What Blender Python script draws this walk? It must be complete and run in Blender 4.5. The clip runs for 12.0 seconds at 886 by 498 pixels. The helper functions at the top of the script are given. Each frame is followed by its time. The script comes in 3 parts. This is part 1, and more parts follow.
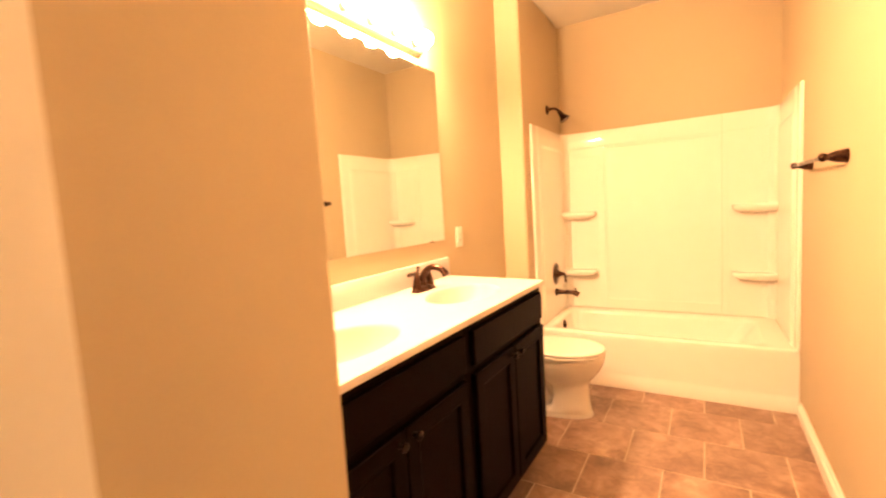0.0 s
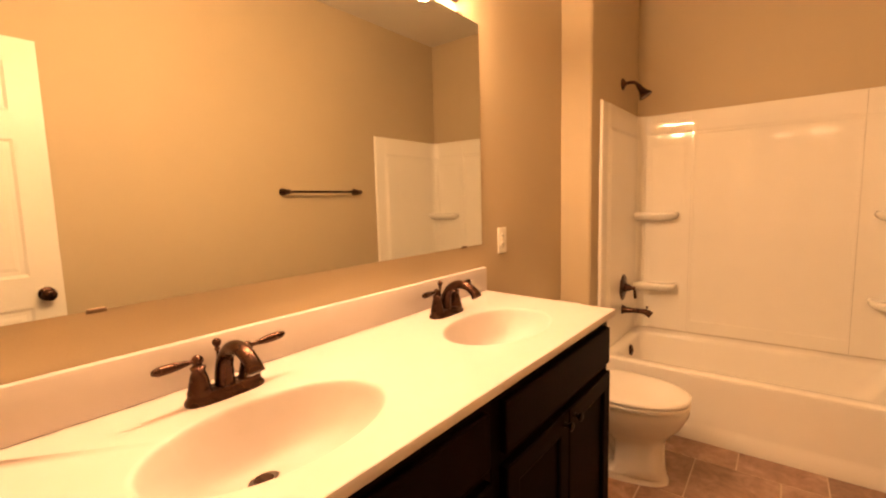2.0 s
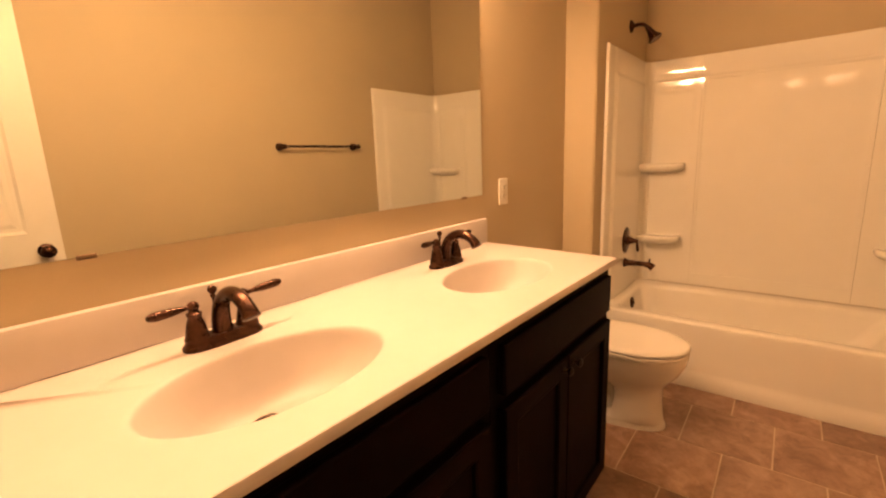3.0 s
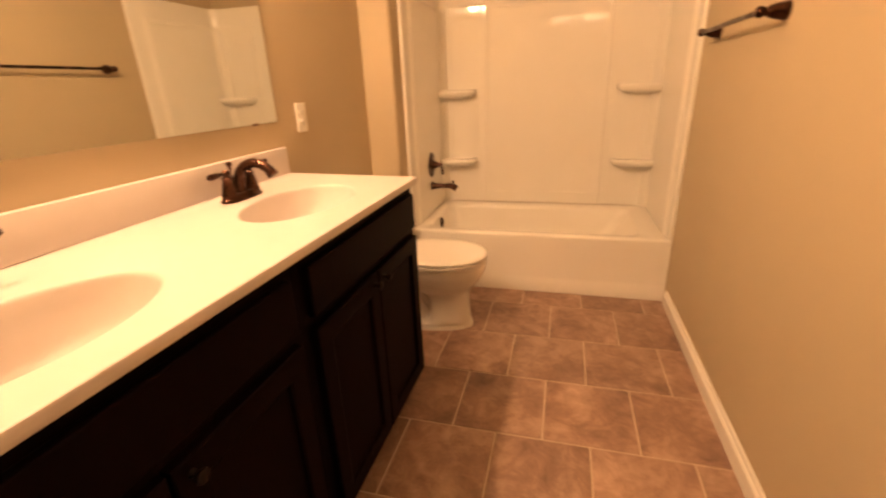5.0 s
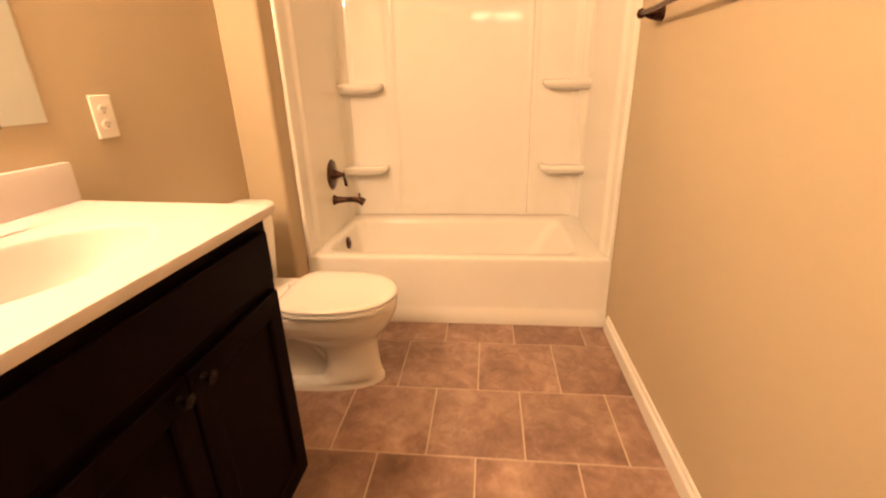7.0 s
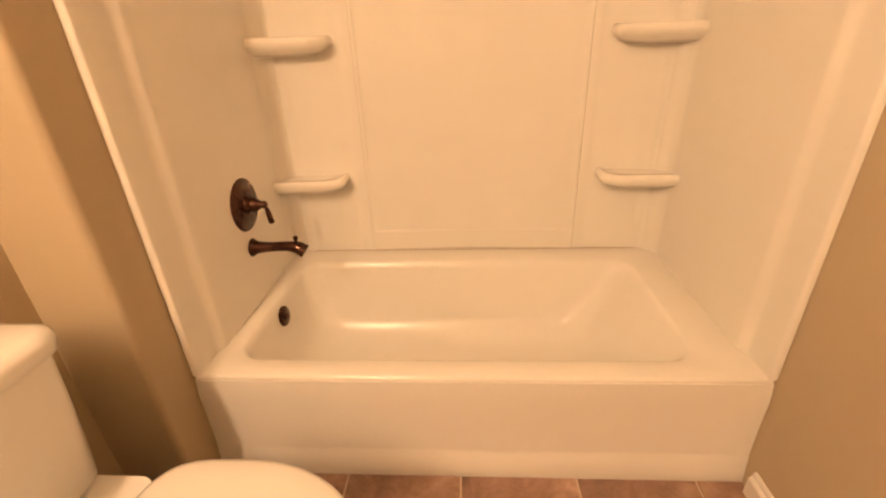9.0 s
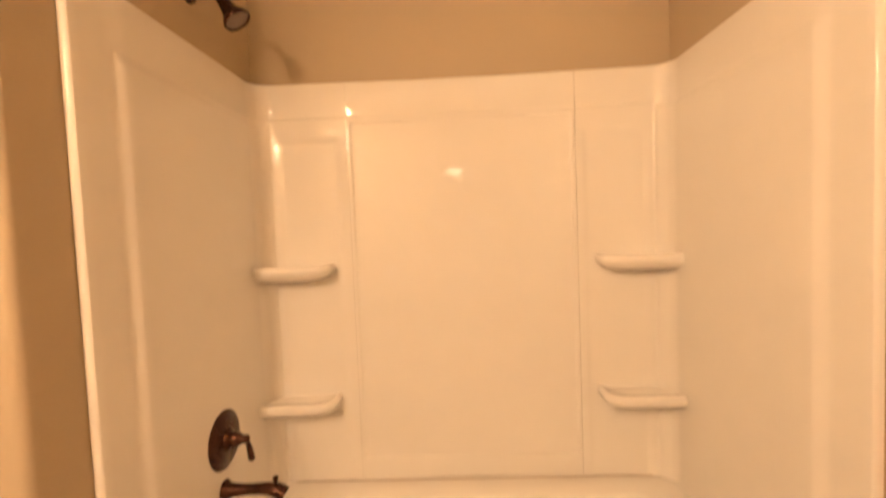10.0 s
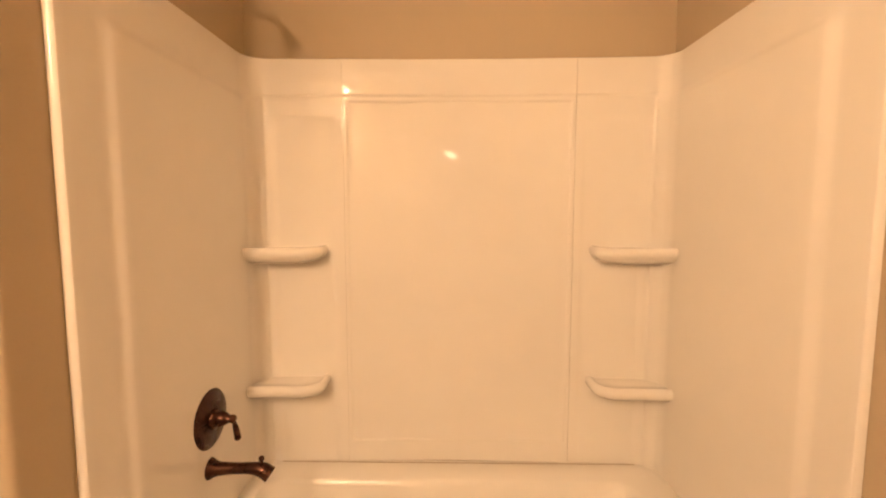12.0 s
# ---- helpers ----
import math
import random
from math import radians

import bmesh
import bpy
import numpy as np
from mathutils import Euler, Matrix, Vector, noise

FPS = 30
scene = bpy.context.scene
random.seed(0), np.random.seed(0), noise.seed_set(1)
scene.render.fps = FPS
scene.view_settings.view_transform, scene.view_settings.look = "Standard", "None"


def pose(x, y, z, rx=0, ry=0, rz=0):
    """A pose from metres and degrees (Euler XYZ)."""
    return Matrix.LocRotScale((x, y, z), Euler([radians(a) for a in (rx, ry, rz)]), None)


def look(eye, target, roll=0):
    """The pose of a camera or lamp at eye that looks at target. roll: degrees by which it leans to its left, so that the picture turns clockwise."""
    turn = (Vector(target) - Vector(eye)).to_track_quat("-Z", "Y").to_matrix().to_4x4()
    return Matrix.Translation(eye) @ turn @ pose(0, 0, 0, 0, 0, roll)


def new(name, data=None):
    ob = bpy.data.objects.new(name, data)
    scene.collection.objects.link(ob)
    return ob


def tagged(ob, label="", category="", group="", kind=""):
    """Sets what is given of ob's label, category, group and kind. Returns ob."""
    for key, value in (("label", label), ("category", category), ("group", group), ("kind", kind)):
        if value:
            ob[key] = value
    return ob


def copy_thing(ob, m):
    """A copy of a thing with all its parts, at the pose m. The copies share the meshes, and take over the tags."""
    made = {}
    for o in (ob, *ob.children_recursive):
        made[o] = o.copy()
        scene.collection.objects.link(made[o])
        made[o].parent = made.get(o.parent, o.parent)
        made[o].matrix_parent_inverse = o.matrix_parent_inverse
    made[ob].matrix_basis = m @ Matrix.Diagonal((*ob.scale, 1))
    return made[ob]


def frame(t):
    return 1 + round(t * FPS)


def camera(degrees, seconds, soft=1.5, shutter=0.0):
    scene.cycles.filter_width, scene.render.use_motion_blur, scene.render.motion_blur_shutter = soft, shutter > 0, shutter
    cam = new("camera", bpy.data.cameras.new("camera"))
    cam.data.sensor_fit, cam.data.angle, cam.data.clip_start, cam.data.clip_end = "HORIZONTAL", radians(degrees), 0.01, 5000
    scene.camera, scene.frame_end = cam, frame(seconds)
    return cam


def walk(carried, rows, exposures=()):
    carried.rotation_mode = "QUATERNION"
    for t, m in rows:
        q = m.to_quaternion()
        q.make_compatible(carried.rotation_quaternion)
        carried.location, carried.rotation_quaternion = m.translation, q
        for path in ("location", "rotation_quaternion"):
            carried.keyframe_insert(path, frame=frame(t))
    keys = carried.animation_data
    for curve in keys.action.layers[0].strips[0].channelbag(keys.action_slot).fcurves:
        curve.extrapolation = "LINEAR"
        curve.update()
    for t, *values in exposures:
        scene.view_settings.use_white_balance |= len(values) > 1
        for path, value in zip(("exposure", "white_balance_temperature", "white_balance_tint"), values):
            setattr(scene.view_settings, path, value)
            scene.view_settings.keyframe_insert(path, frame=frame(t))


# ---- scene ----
cam = camera(90.8, 12.0, soft=2.1, shutter=0.4)
PATH = [
    (0, (1.066, -3.846, 1.282), (0.038, -2.141, 1.099), -3.5),
    (0.5, (1.004, -3.639, 1.282), (0.139, -1.85, 1.048), -1.7),
    (1, (0.904, -3.461, 1.287), (0.041, -1.67, 1.076), -2.6),
    (1.5, (0.861, -3.376, 1.294), (-0.178, -1.684, 1.057), -1.6),
    (2, (0.846, -3.347, 1.298), (-0.378, -1.78, 1.081), -1.5),
    (2.5, (0.841, -3.333, 1.282), (-0.394, -1.788, 0.982), -1.4),
    (4.5, (0.872, -3.316, 1.225), (-0.022, -1.657, 0.557), -1.3),
    (5, (0.906, -3.315, 1.22), (0.403, -1.511, 0.518), -2.3),
    (5.5, (0.952, -3.322, 1.208), (0.677, -1.478, 0.484), -2.4),
    (6, (0.95, -3.303, 1.212), (0.804, -1.438, 0.504), -2.5),
    (6.5, (0.951, -3.115, 1.185), (0.818, -1.244, 0.491), -3.5),
    (7, (0.924, -2.81, 1.179), (0.723, -0.951, 0.469), -1.6),
    (9, (0.755, -1.675, 1.172), (0.635, 0.117, 0.293), -2.3),
    (9.5, (0.77, -1.63, 1.206), (0.633, 0.292, 0.673), -3.2),
    (10, (0.745, -1.619, 1.302), (0.673, 0.377, 1.205), -2.3),
    (10.5, (0.759, -1.62, 1.364), (0.694, 0.371, 1.541), -1.6),
    (11, (0.762, -1.61, 1.352), (0.714, 0.388, 1.434), -1.2),
    (11.5, (0.75, -1.613, 1.32), (0.71, 0.383, 1.197), -0.7),
    (12, (0.735, -1.602, 1.312), (0.701, 0.39, 1.136), -0.0),
]
EXPOSURES = [(0.0, 1.00, 6850, 16), (0.5, 0.66, 6850, 17), (1.0, 0.45, 6850, 17), (1.5, 0.13, 6950, 17), (2.0, -0.17, 7000, 17), (2.5, -0.35, 7000, 17), (4.5, -0.30, 6750, 16), (5.5, 0.02, 6250, 12), (7.0, 0.32, 5850, 9), (9.0, 0.06, 5800, 9), (12.0, 0.02, 5600, 9)]
walk(cam, [(t, look(eye, target, roll)) for t, eye, target, roll in PATH], EXPOSURES)

# ---------- world ----------
world = bpy.data.worlds.new("world")
scene.world = world
world.use_nodes = True
world.node_tree.nodes["Background"].inputs[0].default_value = (1.0, 0.72, 0.45, 1)
world.node_tree.nodes["Background"].inputs[1].default_value = 0.02

BULB_POWER = 300.0
BULB_COLOR = (1.0, 0.59, 0.297, 1)

# plan, in metres: x to the towel wall, y to the bath, z up
XR = 1.524      # towel wall
XV = -0.165     # mirror wall
YS = -0.925     # end of the stub wall
YT = -0.797     # front of the tub
YN = -3.35      # near end of the vanity
YD = -3.690     # door wall, inner face
YO = -3.815     # door wall, outer face
ZC = 2.74       # ceiling
ZK = 0.914      # worktop
RIM = 0.363


# ---------- materials ----------
def material(name, color, rough=0.5, metal=0.0, spec=0.5, coat=0.0):
    m = bpy.data.materials.new(name)
    m.use_nodes = True
    b = m.node_tree.nodes["Principled BSDF"]
    b.inputs["Base Color"].default_value = (*color, 1)
    b.inputs["Roughness"].default_value = rough
    b.inputs["Metallic"].default_value = metal
    b.inputs["Specular IOR Level"].default_value = spec
    b.inputs["Coat Weight"].default_value = coat
    return m, m.node_tree, b


def node(nt, kind, **vals):
    n = nt.nodes.new(kind)
    for k, v in vals.items():
        n.inputs[k.replace("_", " ")].default_value = v
    return n


def mottled(name, color_a, color_b, rough=(0.4, 0.5), scale=(3.0, 60.0), bump=0.1, dist=0.001, metal=0.0, spec=0.5, fine=0.3, coat=0.0):
    """Two-scale variation of colour, roughness and relief."""
    m, nt, b = material(name, color_a, rough[0], metal, spec, coat)
    tc = nt.nodes.new("ShaderNodeTexCoord")
    big = node(nt, "ShaderNodeTexNoise", Scale=scale[0], Detail=4.0, Roughness=0.55)
    small = node(nt, "ShaderNodeTexNoise", Scale=scale[1], Detail=3.0, Roughness=0.6)
    for n in (big, small):
        nt.links.new(tc.outputs["Object"], n.inputs["Vector"])
    add = nt.nodes.new("ShaderNodeMix")
    add.data_type = "FLOAT"
    add.inputs[0].default_value = fine
    nt.links.new(big.outputs["Fac"], add.inputs[2])
    nt.links.new(small.outputs["Fac"], add.inputs[3])
    ramp = nt.nodes.new("ShaderNodeValToRGB")
    ramp.color_ramp.elements[0].position, ramp.color_ramp.elements[1].position = 0.33, 0.67
    ramp.color_ramp.elements[0].color, ramp.color_ramp.elements[1].color = (*color_a, 1), (*color_b, 1)
    nt.links.new(add.outputs[0], ramp.inputs[0])
    nt.links.new(ramp.outputs[0], b.inputs["Base Color"])
    mr = node(nt, "ShaderNodeMapRange")
    mr.inputs["To Min"].default_value, mr.inputs["To Max"].default_value = rough
    nt.links.new(big.outputs["Fac"], mr.inputs["Value"])
    nt.links.new(mr.outputs[0], b.inputs["Roughness"])
    if bump:
        bp = node(nt, "ShaderNodeBump", Strength=bump, Distance=dist)
        nt.links.new(small.outputs["Fac"], bp.inputs["Height"])
        nt.links.new(bp.outputs[0], b.inputs["Normal"])
    return m


M_WALL = mottled("wall_paint", (0.455, 0.375, 0.253), (0.487, 0.402, 0.273), (0.55, 0.65), (1.2, 170.0), 0.18, 0.0012, spec=0.3, fine=0.25)
M_CEIL = mottled("ceiling_paint", (0.62, 0.59, 0.52), (0.66, 0.63, 0.56), (0.8, 0.9), (1.5, 90.0), 0.3, 0.002, spec=0.2)
M_TRIM = mottled("white_trim_paint", (0.76, 0.73, 0.67), (0.80, 0.77, 0.71), (0.3, 0.4), (3.0, 80.0), 0.04, 0.0005)
M_ACRYL = mottled("white_acrylic", (0.79, 0.765, 0.71), (0.815, 0.79, 0.735), (0.045, 0.075), (2.5, 7.0), 0.05, 0.003, fine=0.5)
M_TUB = mottled("white_tub_acrylic", (0.81, 0.785, 0.73), (0.83, 0.805, 0.75), (0.19, 0.26), (2.5, 9.0), 0.04, 0.003, fine=0.5)
M_CHINA = mottled("vitreous_china", (0.80, 0.78, 0.74), (0.82, 0.80, 0.76), (0.07, 0.1), (3.0, 10.0), 0.0)
M_SEAT = mottled("seat_plastic", (0.80, 0.77, 0.72), (0.82, 0.79, 0.74), (0.10, 0.15), (3.0, 10.0), 0.0)
M_MARBLE = mottled("cultured_marble", (0.55, 0.502, 0.482), (0.585, 0.537, 0.517), (0.46, 0.56), (4.0, 25.0), 0.0)
M_BRONZE = mottled("oil_rubbed_bronze", (0.034, 0.0155, 0.011), (0.085, 0.038, 0.023), (0.20, 0.34), (22.0, 160.0), 0.08, 0.0004, metal=0.85)
M_DARK = mottled("dark_gap", (0.01, 0.008, 0.006), (0.015, 0.01, 0.008), (0.7, 0.8), (10.0, 50.0), 0.0)
M_PLATE = mottled("white_plastic", (0.76, 0.73, 0.66), (0.79, 0.76, 0.69), (0.3, 0.4), (5.0, 40.0), 0.0)
M_KNOB = mottled("aged_bronze", (0.006, 0.003, 0.0025), (0.012, 0.006, 0.0045), (0.38, 0.48), (22.0, 160.0), 0.05, 0.0004, metal=0.2, spec=0.2)
M_SPRAY = mottled("grey_plastic", (0.20, 0.15, 0.125), (0.25, 0.19, 0.16), (0.4, 0.5), (20.0, 100.0), 0.0)
M_LAMP = mottled("brushed_bronze", (0.20, 0.13, 0.085), (0.27, 0.18, 0.12), (0.38, 0.48), (8.0, 120.0), 0.03, 0.0003, metal=0.7)
M_CHROME = material("chrome_steel", (0.7, 0.68, 0.65), 0.12, 1.0)[0]
M_MIRROR = material("mirror_silver", (0.82, 0.85, 0.81), 0.0, 1.0)[0]
M_CARPET = mottled("beige_carpet", (0.36, 0.30, 0.23), (0.44, 0.37, 0.29), (0.9, 1.0), (8.0, 300.0), 0.8, 0.006, spec=0.1, fine=0.6)
M_CAULK = mottled("caulk", (0.40, 0.33, 0.25), (0.5, 0.42, 0.33), (0.5, 0.6), (20.0, 60.0), 0.0)


def wood():
    m, nt, b = material("espresso_wood", (0.02, 0.01, 0.007), 0.5, spec=0.035)
    tc = nt.nodes.new("ShaderNodeTexCoord")
    mp = nt.nodes.new("ShaderNodeMapping")
    mp.inputs["Scale"].default_value = (14, 14, 1.6)
    n = node(nt, "ShaderNodeTexNoise", Scale=3.0, Detail=6.0, Roughness=0.6)
    ramp = nt.nodes.new("ShaderNodeValToRGB")
    ramp.color_ramp.elements[0].position, ramp.color_ramp.elements[1].position = 0.3, 0.7
    ramp.color_ramp.elements[0].color = (0.0026, 0.0008, 0.0010, 1)
    ramp.color_ramp.elements[1].color = (0.0044, 0.0015, 0.0018, 1)
    bp = node(nt, "ShaderNodeBump", Strength=0.06, Distance=0.001)
    nt.links.new(tc.outputs["Object"], mp.inputs[0])
    nt.links.new(mp.outputs[0], n.inputs["Vector"])
    nt.links.new(n.outputs["Fac"], ramp.inputs[0])
    nt.links.new(ramp.outputs[0], b.inputs["Base Color"])
    nt.links.new(n.outputs["Fac"], bp.inputs["Height"])
    nt.links.new(bp.outputs[0], b.inputs["Normal"])
    b.inputs["Roughness"].default_value = 0.5
    return m


M_WOOD = wood()


def slate():
    """Brown stone-look floor tile: each tile its own shade and its own patch of clouding."""
    m, nt, b = material("brown_slate_tile", (0.2, 0.13, 0.09), 0.42)
    tc = nt.nodes.new("ShaderNodeTexCoord")
    oi = nt.nodes.new("ShaderNodeObjectInfo")
    mul = nt.nodes.new("ShaderNodeMath")
    mul.operation = "MULTIPLY"
    mul.inputs[1].default_value = 37.0
    nt.links.new(oi.outputs["Random"], mul.inputs[0])
    big = node(nt, "ShaderNodeTexNoise", Scale=4.2, Detail=5.0, Roughness=0.6, Distortion=0.7)
    vein = node(nt, "ShaderNodeTexNoise", Scale=12.0, Detail=8.0, Roughness=0.7, Distortion=1.2)
    for n in (big, vein):
        n.noise_dimensions = "4D"
        nt.links.new(tc.outputs["Object"], n.inputs["Vector"])
        nt.links.new(mul.outputs[0], n.inputs["W"])
    mix = nt.nodes.new("ShaderNodeMix")
    mix.data_type = "FLOAT"
    mix.inputs[0].default_value = 0.45
    nt.links.new(big.outputs["Fac"], mix.inputs[2])
    nt.links.new(vein.outputs["Fac"], mix.inputs[3])
    ramp = nt.nodes.new("ShaderNodeValToRGB")
    els = ramp.color_ramp.elements
    els[0].position, els[1].position = 0.34, 0.66
    els[0].color, els[1].color = (0.140, 0.080, 0.060, 1), (0.50, 0.345, 0.262, 1)
    mid = els.new(0.5)
    mid.color = (0.300, 0.186, 0.140, 1)
    nt.links.new(mix.outputs[0], ramp.inputs[0])
    hsv = nt.nodes.new("ShaderNodeHueSaturation")
    mr = node(nt, "ShaderNodeMapRange")
    mr.inputs["To Min"].default_value, mr.inputs["To Max"].default_value = 0.88, 1.12
    nt.links.new(oi.outputs["Random"], mr.inputs["Value"])
    nt.links.new(mr.outputs[0], hsv.inputs["Value"])
    nt.links.new(ramp.outputs[0], hsv.inputs["Color"])
    nt.links.new(hsv.outputs[0], b.inputs["Base Color"])
    bp = node(nt, "ShaderNodeBump", Strength=0.25, Distance=0.002)
    nt.links.new(mix.outputs[0], bp.inputs["Height"])
    nt.links.new(bp.outputs[0], b.inputs["Normal"])
    return m


M_TILE = slate()
M_GROUT = mottled("floor_grout", (0.52, 0.41, 0.31), (0.62, 0.50, 0.39), (0.8, 0.9), (9.0, 120.0), 0.3, 0.001, spec=0.2)
M_BULB, _nt, _b = material("lit_bulb", (0.9, 0.85, 0.75), 0.2)
_b.inputs["Emission Color"].default_value = BULB_COLOR
_b.inputs["Emission Strength"].default_value = BULB_POWER


M_GLOW, _nt, _b = material("lit_frosted_glass", (0.9, 0.85, 0.75), 0.3)
_b.inputs["Emission Color"].default_value = BULB_COLOR
_b.inputs["Emission Strength"].default_value = 24.0


# ---------- mesh helpers ----------
def part(name, bm, mat, parent=None, label="", smooth=None):
    bmesh.ops.recalc_face_normals(bm, faces=bm.faces[:])
    me = bpy.data.meshes.new(name)
    bm.to_mesh(me)
    bm.free()
    me.materials.append(mat)
    if smooth is not None:
        me.shade_smooth()
        me.set_sharp_from_angle(angle=radians(smooth))
    ob = new(name, me)
    ob.parent = parent
    if label:
        tagged(ob, label)
    return ob


def thing(name, at, label, category, group="", kind="", turn=0):
    ob = new(name)
    ob.matrix_world = pose(*at, 0, 0, turn)
    return tagged(ob, label, category, group, kind)


def box(lo, hi, bevel=0.0, seg=2, bm=None):
    bm = bm or bmesh.new()
    g = bmesh.ops.create_cube(bm, size=1)
    c = [(a + b) / 2 for a, b in zip(lo, hi)]
    for v in g["verts"]:
        v.co = Vector([c[i] + v.co[i] * (hi[i] - lo[i]) for i in range(3)])
    if bevel:
        es = list({e for v in g["verts"] for e in v.link_edges})
        bmesh.ops.bevel(bm, geom=es, offset=bevel, segments=seg, affect="EDGES", profile=0.5)
    return bm


def loft(loops, cap_a=True, cap_b=True, closed=True, bm=None):
    """Skins rings of equally many points."""
    bm = bm or bmesh.new()
    rings = [[bm.verts.new(p) for p in lp] for lp in loops]
    n = len(rings[0])
    for a, b in zip(rings, rings[1:]):
        for i in range(n if closed else n - 1):
            j = (i + 1) % n
            bm.faces.new((a[i], a[j], b[j], b[i]))
    if closed and cap_a:
        bm.faces.new(rings[0][::-1])
    if closed and cap_b:
        bm.faces.new(rings[-1])
    return bm


def lathe(profile, m=None, seg=28, bm=None):
    """profile: (radius, height) along the local z; m places it."""
    m = m or Matrix()
    loops = [[m @ Vector((max(r, 1e-4) * math.cos(2 * math.pi * i / seg), max(r, 1e-4) * math.sin(2 * math.pi * i / seg), h)) for i in range(seg)] for r, h in profile]
    return loft(loops, bm=bm)


def tube(points, radii, seg=16, squash=1.0, bm=None):
    """A round bar along points with a radius at each."""
    pts = [Vector(p) for p in points]
    loops = []
    side = None
    for i, p in enumerate(pts):
        d = (pts[min(i + 1, len(pts) - 1)] - pts[max(i - 1, 0)]).normalized()
        if side is None:
            side = d.cross(Vector((0, 0, 1)))
            if side.length < 0.2:
                side = d.cross(Vector((0, 1, 0)))
        side = (side - d * side.dot(d)).normalized()
        up = side.cross(d)
        r = radii[i] if isinstance(radii, (list, tuple)) else radii
        loops.append([p + side * r * squash * math.cos(2 * math.pi * k / seg) + up * r * math.sin(2 * math.pi * k / seg) for k in range(seg)])
    return loft(loops, bm=bm)


def smooth_path(points, n=6):
    """Catmull-Rom through points."""
    P = [Vector(p) for p in points]
    P = [P[0] * 2 - P[1]] + P + [P[-1] * 2 - P[-2]]
    out = []
    for i in range(1, len(P) - 2):
        a, b, c, d = P[i - 1:i + 3]
        for k in range(n):
            t = k / n
            out.append(0.5 * ((2 * b) + (c - a) * t + (2 * a - 5 * b + 4 * c - d) * t * t + (3 * b - a - 3 * c + d) * t ** 3))
    return out + [P[-2]]


def round_rect(x0, x1, y0, y1, r, z, k=6):
    out = []
    for cx, cy, a0 in ((x1 - r, y1 - r, 0), (x0 + r, y1 - r, 90), (x0 + r, y0 + r, 180), (x1 - r, y0 + r, 270)):
        for i in range(k + 1):
            a = radians(a0 + 90 * i / k)
            out.append((cx + r * math.cos(a), cy + r * math.sin(a), z))
    return out


def sphere(c, r, sx=1, sy=1, sz=1, seg=16, bm=None):
    m = Matrix.Translation(c) @ Matrix.Diagonal((sx, sy, sz, 1))
    prof = [(r * math.sin(math.pi * i / (seg // 2)), -r * math.cos(math.pi * i / (seg // 2))) for i in range(seg // 2 + 1)]
    return lathe(prof, m, seg, bm)


AX = Matrix.Rotation(radians(90), 4, "Y")       # local z along +x
AXN = Matrix.Rotation(radians(-90), 4, "Y")     # local z along -x


# ---------- structure ----------
def wall(name, lo, hi, label, mat=M_WALL, category="wall"):
    return tagged(part(name, box(lo, hi), mat), label, category, kind="structure")


T = 0.115
WALL_LABEL = "tan painted drywall with fine roller texture"
wall("wall_mirror_side", (XV - T, YD, 0), (XV, 0, ZC), WALL_LABEL)
wall("wall_towel_side", (XR, YO, 0), (XR + T, 0, ZC), WALL_LABEL)
wall("wall_back", (XV - T, 0, 0), (XR + T, T, ZC), WALL_LABEL)
# stub wall between the toilet and the bath, with a rounded corner bead
BEAD = [(0.019 * (math.sin(radians(a)) - 1), 0.019 * (1 - math.cos(radians(a)))) for a in range(0, 91, 15)]
bm = loft([[(XV, 0, z), (XV, YS - 0.018, z)] + [(u, YS + v, z) for u, v in BEAD] + [(0, 0, z)] for z in (0, ZC)])
tagged(part("wall_bath_end", bm, M_WALL, smooth=40), "tan painted stub wall beside the bathtub with a rounded corner", "wall", kind="structure")
# block of wall that closes the near end of the vanity
bm = loft([[(XV, YD, z), (0.566, YD, z), *[(0.566 + u, YN - v, z) for u, v in BEAD[::-1]], (XV, YN, z)] for z in (0, ZC)])
tagged(part("wall_vanity_end", bm, M_WALL, smooth=40), "tan painted end wall beside the vanity", "wall", kind="structure")
# door wall, with the opening
DX0, DX1, DZ = 0.566, 1.43, 2.075
wall("wall_door_west", (XV - T, YO, 0), (DX0, YD, ZC), WALL_LABEL)
wall("wall_door_east", (DX1, YO, 0), (XR, YD, ZC), WALL_LABEL)
wall("wall_door_head", (DX0, YO, DZ), (DX1, YD, ZC), WALL_LABEL)
wall("ceiling", (XV - T, YO, ZC), (XR + T, T, ZC + 0.1), "flat pale painted ceiling", M_CEIL, "ceiling")
floor = wall("floor", (XV - T, YO, -0.08), (XR + T, T, -0.0012), "brown stone-look floor tiles in running bond with tan grout", M_GROUT, "floor")
# plain room beyond the door
wall("hall_floor", (-1.2, -9.4, -0.08), (2.6, YO, -0.001), "plain beige carpet", M_CARPET, "floor")
wall("hall_ceiling", (-1.2, -9.4, ZC), (2.6, YO, ZC + 0.1), "flat pale ceiling", M_CEIL, "ceiling")
wall("hall_wall_west", (-1.3, -9.4, 0), (-1.2, YO, ZC), WALL_LABEL)
wall("hall_wall_east", (2.6, -9.4, 0), (2.7, YO, ZC), WALL_LABEL)
wall("hall_wall_south", (-1.3, -9.5, 0), (2.7, -9.4, ZC), WALL_LABEL)
wall("hall_wall_bath_west", (-1.2, YO, 0), (XV - T, YO + T, ZC), WALL_LABEL)
wall("hall_wall_bath_east", (XR + T, YO, 0), (2.6, YO + T, ZC), WALL_LABEL)


